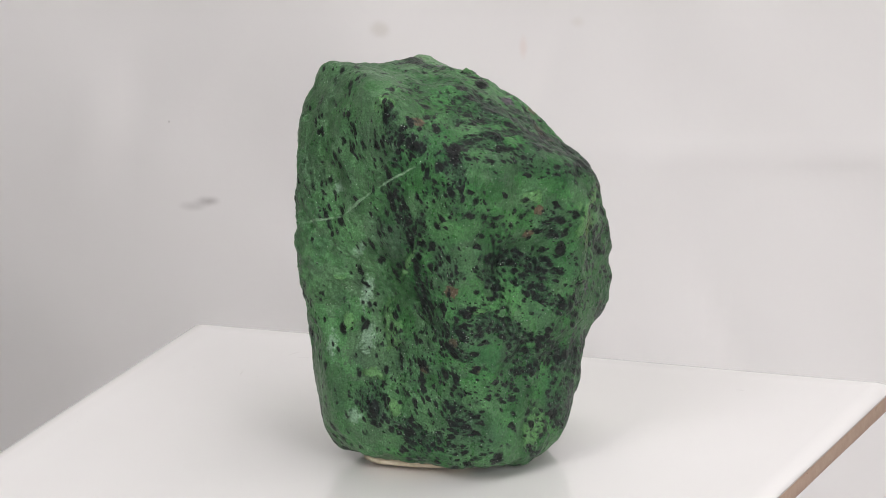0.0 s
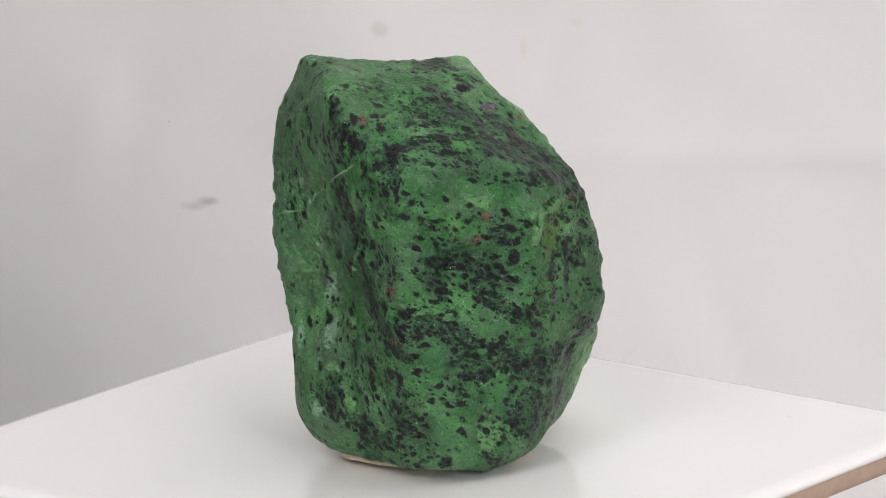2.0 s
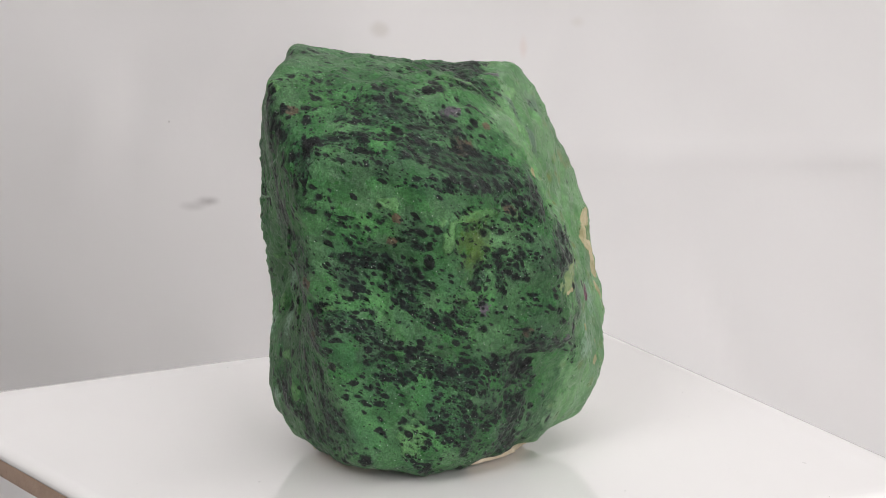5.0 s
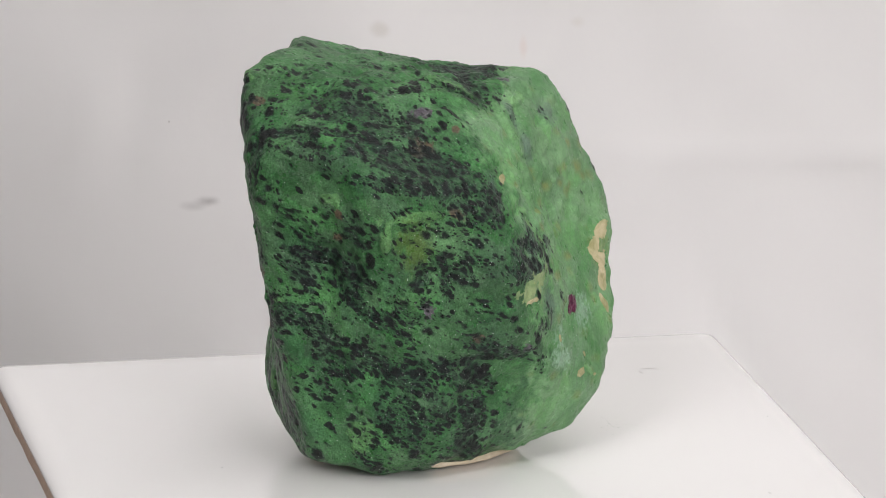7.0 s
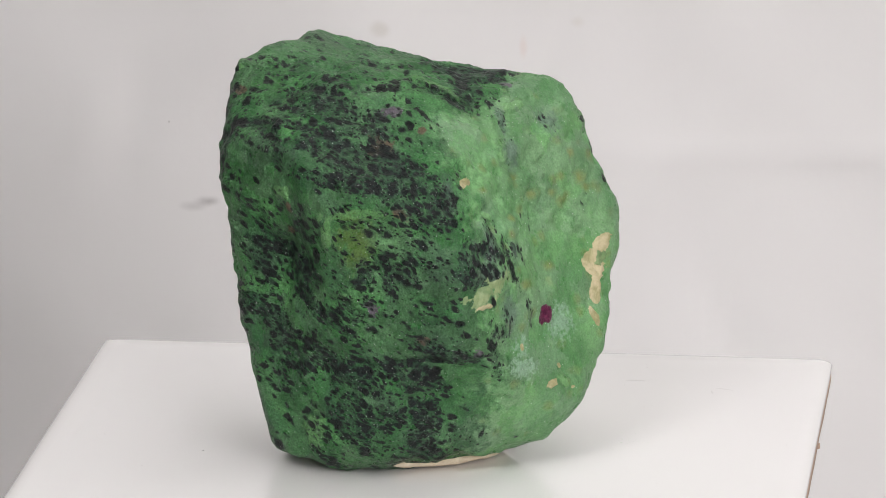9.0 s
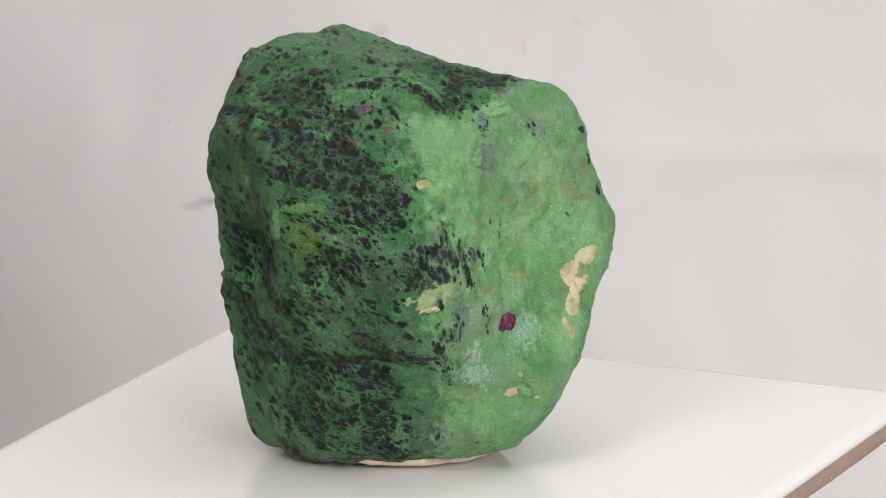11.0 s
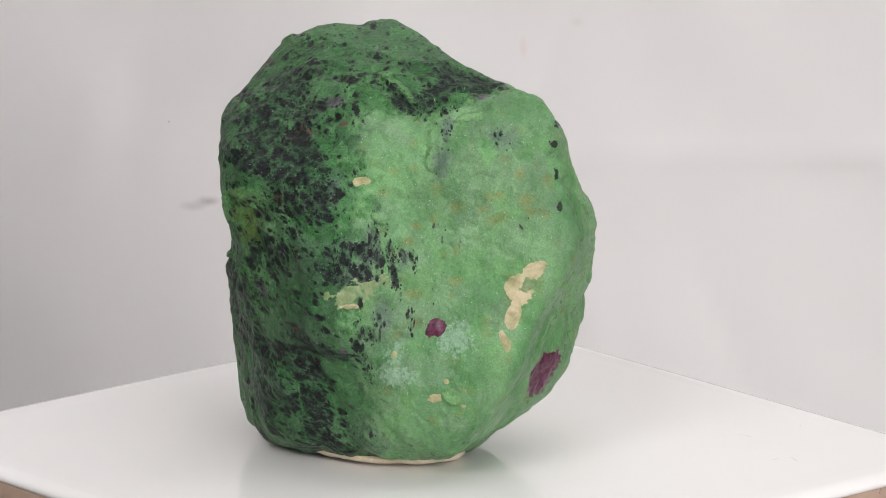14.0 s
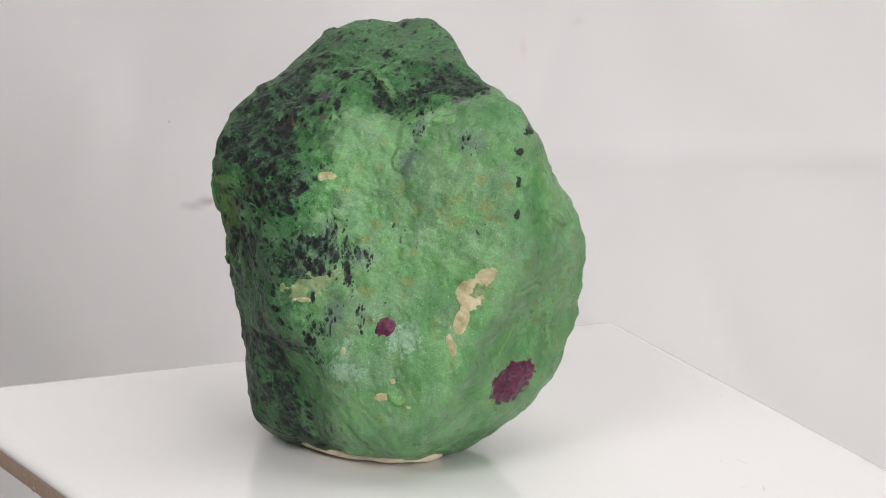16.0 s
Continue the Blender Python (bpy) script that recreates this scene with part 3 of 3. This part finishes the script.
# the stone's lean and spread on its pad
LEAN = np.array([(1.02667, -0.01355, 0.00558), (0.00935, 1.01614, -0.00188), (-0.00196, -0.00216, 1.02147)])
REST = np.array(HEART) + np.array((-0.00014, -0.00051, 0.00124))


def on_stone(u, r):
    """Points at the radius r in the directions u."""
    return REST + (u * r[:, None]) @ LEAN


def mark_field(u, rows):
    """1 at the middle of the nearest mark, 0 at its rim, below 0 outside."""
    out = np.full(len(u), -1.5)
    for az, el, long, wide, slant in rows:
        way = ways(np.array([[az, el]]))
        r = float(ROUGH_RADIUS(way)) * 1000
        a, s = math.radians(az), math.radians(slant)
        east = np.array([-math.sin(a), math.cos(a), 0])
        up = np.cross(way[0], east)
        x, y = u @ east * r, u @ up * r
        q = np.hypot((x * math.cos(s) + y * math.sin(s)) / long, (y * math.cos(s) - x * math.sin(s)) / wide)
        out = np.where(u @ way[0] > 0.3, np.maximum(out, 1 - q), out)
    return out


def ROUGH_RADIUS(u):
    return stone_radius(u)[0]


def smooth(v, low, high):
    t = np.clip((v - low) / (high - low), 0, 1)
    return t * t * (3 - 2 * t)


def green_rock():
    m = bmesh.new()
    bmesh.ops.create_icosphere(m, subdivisions=8, radius=1.0)
    data = bpy.data.meshes.new("stone")
    m.to_mesh(data)
    m.free()
    u = np.empty(len(data.vertices) * 3, np.float32)
    data.vertices.foreach_get("co", u)
    u = u.reshape(-1, 3).astype(float)
    u /= np.linalg.norm(u, axis=1, keepdims=True)
    r = stone_radius(u)
    az, el = np.degrees(np.arctan2(u[:, 1], u[:, 0])), np.degrees(np.arcsin(u[:, 2]))
    flake = mark_field(u, FLAKES + CHIPS)
    r += 0.0008 * smooth(flake, -0.1, 0.2)
    seam = mark_field(u, SEAMS)
    r -= 0.0003 * smooth(seam, -0.1, 0.7)
    co = on_stone(u, r)
    data.vertices.foreach_set("co", co.astype(np.float32).ravel())
    edge = 14 + 5 * smooth(-el, 0, 40) - 14 * smooth(el, 25, 60)
    pale = smooth(az, edge - 22, edge + 22) * smooth(165 - az, 0, 20) * smooth(62 - el, 0, 12)
    layer = np.where(az < -30, smooth(az, -105, -45) * 1.0 - 0.5, 0.5 + smooth(az, edge - 35, edge + 25))
    calm = smooth(-az, 95, 108) + smooth(az, 130, 150)
    dark = np.maximum(mark_field(u, DARK_CROWN + DARK_BROW), mark_field(u, DARK_WAIST + DARK_RIDGE + DARK_FLANK))
    base = 0.50 * (1 - pale) * (1 - 0.3 * calm) + 0.10 * pale
    density = base + 0.66 * smooth(dark, -0.5, 0.7) + 0.3 * smooth(mark_field(u, HAZE), -0.5, 0.5) - 0.26 * smooth(mark_field(u, CLEAR), -0.3, 0.6)
    fields = {"layer": layer, "spotting": density, "pale": pale, "calm": calm, "flake": flake, "seam": seam, "black": mark_field(u, [(a, e, l * 0.85, w * 0.85, t) for a, e, l, w, t in BLACK]), "rust": mark_field(u, RUST),
              "mauve": mark_field(u, MAUVE), "bluish": mark_field(u, BLUISH), "ochre": mark_field(u, OCHRE), "haze": mark_field(u, HAZE), "olive": mark_field(u, OLIVE)}
    for name, values in fields.items():
        data.attributes.new(name, "FLOAT", "POINT").data.foreach_set("value", values.astype(np.float32))
    data.materials.append(STONE)
    data.polygons.foreach_set("use_smooth", [True] * len(data.polygons))
    data.update()
    rock = tagged(new("stone"), "speckled green zoisite rock with black spots and ruby crystals", "stone")
    part("rock_body", data, rock, "rough green rock speckled with black grains")
    return rock


DARK_FLANK = [
    (-39, 45, 8.1, 2.6, 11), (-26, 25, 6.1, 2.3, 169), (-8, 26, 7.8, 3.1, 157), (-27, 51, 5.3, 2.3, 79), (53, 66, 8.7, 3.5, 26), (94, 64, 8.7, 2.8,
    83), (-1, 17, 6.5, 2.1, 142), (10, 0, 5.8, 2.3, 137), (18, -2, 5.8, 0.9, 106), (29, 3, 2.3, 0.9, 114), (-5, -29, 12.0, 1.4, 8), (-3, -45, 5.2,
    2.3, 106), (-18, -43, 4.2, 2.8, 135), (-25, -1, 3.7, 1.6, 103), (19, -21, 3.6, 1.6, 131),
    (26, -1, 9.2, 1.8, 101), (33, 2, 4.1, 1.2, 96), (32, -17, 5.5, 1.3, 101), (18, -30, 7.4, 1.8, 110),
]
# a healed crack across one face
SEAMS = [
    (-131, 14, 6.2, 0.35, 15), (-114, 21, 6.2, 0.35, 32), (-98, 28, 5.9, 0.35, 20),
]


def inclusion(name, marks, material, rock, label, proud=0.0002, ragged=0.3):
    """A grain set in the stone's skin, with a ragged outline."""
    marks = [marks] if isinstance(marks, tuple) else marks
    mid = ways(np.array([m[:2] for m in marks])).mean(0)
    mid /= np.linalg.norm(mid)
    reach = max(math.degrees(math.acos(min(1, float(mid @ ways(np.array(m[:2])))))) + m[2] * 2.4 for m in marks)
    east = np.cross((0, 0, 1), mid)
    east /= np.linalg.norm(east)
    up = np.cross(mid, east)
    n = int(min(150, max(36, reach * 9)))
    g = np.tan(np.radians(np.linspace(-reach, reach, n)))
    x, y = np.meshgrid(g, g)
    u = mid + x.reshape(-1, 1) * east + y.reshape(-1, 1) * up
    u /= np.linalg.norm(u, axis=1, keepdims=True)
    value = mark_field(u, marks)
    value += ragged * np.array([noise.fractal(Vector(p) * 20, 0.8, 2.0, 4) for p in u])
    r = stone_radius(u) + proud * (smooth(value, 0.0, 0.4) * 1.5 - 0.5)
    keep = (value > -0.08).reshape(n, n)
    spots = on_stone(u, r)
    used, verts, faces = {}, [], []
    for j in range(n - 1):
        for i in range(n - 1):
            if keep[j:j + 2, i:i + 2].all():
                quad = []
                for k in (j * n + i, j * n + i + 1, (j + 1) * n + i + 1, (j + 1) * n + i):
                    if k not in used:
                        used[k] = len(verts)
                        verts.append(spots[k])
                    quad.append(used[k])
                faces.append(quad)
    part(name, meshed(name, verts, faces, material), rock, label)


ROCK = green_rock()
for mark in RUBY:
    inclusion("ruby_crystal", (*mark[:2], mark[2] * 1.05, mark[3] * 1.1, mark[4]), RUBY_RED, ROCK, "dark purple-red ruby crystal", 0.0002, 0.24)
inclusion("cream_scar", SCAR, CREAM_RIND, ROCK, "large cream and ochre rind scar", 0.00016, 0.17)
inclusion("olive_core", SCAR_CORE, OLIVE_RIND, ROCK, "translucent olive middle of the rind", 0.0005, 0.6)
inclusion("olive_rind", OLIVE_LIP, OLIVE_RIND, ROCK, "olive rind with a cream lip", 0.0001, 1.1)
for mark in CREAM:
    inclusion("cream_spot", mark, CREAM_RIND, ROCK, "small cream rind spot", 0.0002, 0.5)


def putty_base():
    """The cream pad on which the stone stands."""
    slices = []
    for k in range(160):
        a = k * math.tau / 160
        deg = math.degrees(a)
        away = 0.5 - 0.5 * math.tanh((abs((deg - 150) % 360 if (deg - 150) % 360 < 180 else 360 - (deg - 150) % 360) - 82) / 9)
        notch = 0.0030 * math.exp(-((((deg - 62 + 180) % 360 - 180) / 24) ** 2)) + 0.0016 * math.exp(-((((deg - 16 + 180) % 360 - 180) / 18) ** 2))
        lobe = 0.0009 * noise.noise(Vector((math.cos(a) * 4, math.sin(a) * 4, 1))) + 0.0005 * noise.noise(Vector((math.cos(a) * 14, math.sin(a) * 14, 4)))
        slices.append((a, 0.0288 + 0.0035 * math.cos(a + 0.87) - notch - 0.015 * away + lobe))
    loops = []
    for grow, z in ((0.80, TILE_TOP + 0.0001), (0.93, TILE_TOP + 0.0009), (1.0, TILE_TOP + 0.0018), (0.99, TILE_TOP + 0.0030), (0.90, TILE_TOP + 0.0040), (0.5, TILE_TOP + 0.0045)):
        loops.append([(r * grow * math.cos(a), r * grow * math.sin(a), z + 0.0003 * noise.noise(Vector((math.cos(a) * 8, math.sin(a) * 8, z * 900)))) for a, r in slices])
    thing = new("putty_pad", meshed("putty_pad", *rings(loops), PUTTY))
    return tagged(thing, "thin cream putty pad under the stone", "putty")


PAD = putty_base()

# ---- wear and dust on the tile ----
for line, wide in (([(0.0708, 0.0616), (0.0724, 0.0614), (0.0740, 0.0608), (0.0756, 0.0599)], 0.0004), ([(0.0465, 0.0664), (0.0482, 0.0670), (0.0498, 0.0673), (0.0514, 0.0672)], 0.0003),
                   ([(0.0704, 0.0557), (0.0702, 0.0570), (0.0698, 0.0588)], 0.0003), ([(0.0758, -0.0632), (0.0759, -0.0642), (0.0758, -0.0652)], 0.0005)):
    stroke("scuff_mark", line, wide, GREY_SCUFF, TILE, "faint grey scuff on the glaze")


def crumbs(name, spots, radius, material, label):
    """Dust grains that lie on the tile, in one mesh."""
    random.seed(11)
    m = bmesh.new()
    for x, y in spots:
        r = radius * random.uniform(0.5, 1.2)
        at = pose(x, y, crown((x, y)) + 0.3 * r, rz=random.uniform(0, 180)) @ Matrix.Diagonal((random.uniform(1, 2.4), 0.8, 0.5, 1))
        bmesh.ops.create_icosphere(m, subdivisions=1, radius=r, matrix=at)
    data = bpy.data.meshes.new(name)
    m.to_mesh(data)
    m.free()
    data.materials.append(material)
    tagged(part(name, data, TILE, label), kind="stuff")


random.seed(5)
crumbs("green_dust", [(0.0515 + random.gauss(0, 0.0028), 0.0045 + random.gauss(0, 0.0035)) for _ in range(26)], 0.00012, GREEN_DUST, "pale green stone dust")
crumbs("dark_speck", [(0.0014, 0.0358), (-0.0115, 0.0901), (-0.0061, 0.0913), (0.022, -0.0665), (0.0653, -0.0936), (-0.0393, 0.0804), (0.0509, 0.0815), (0.0382, 0.0731),
                      (0.0833, 0.0101), (0.0927, 0.007), (-0.0831, -0.0031), (-0.0689, -0.032), (-0.0554, -0.0165), (0.0133, 0.0418), (0.0465, 0.0618), (0.0505, 0.085)], 0.00013, DARK_DUST, "small dark dust specks")


def motions():
    for thing, rest in ((TILE, pose(*TILE_MID, 0, rz=TILE_TURN)), (TURNTABLE, pose(0, 0, 0)), (ROCK, pose(0, 0, 0)), (PAD, pose(0, 0, 0))):
        walk(thing, [(k / 2, pose(0, 0, 0, rz=RATE * k / 2) @ rest) for k in range(33)])


motions()
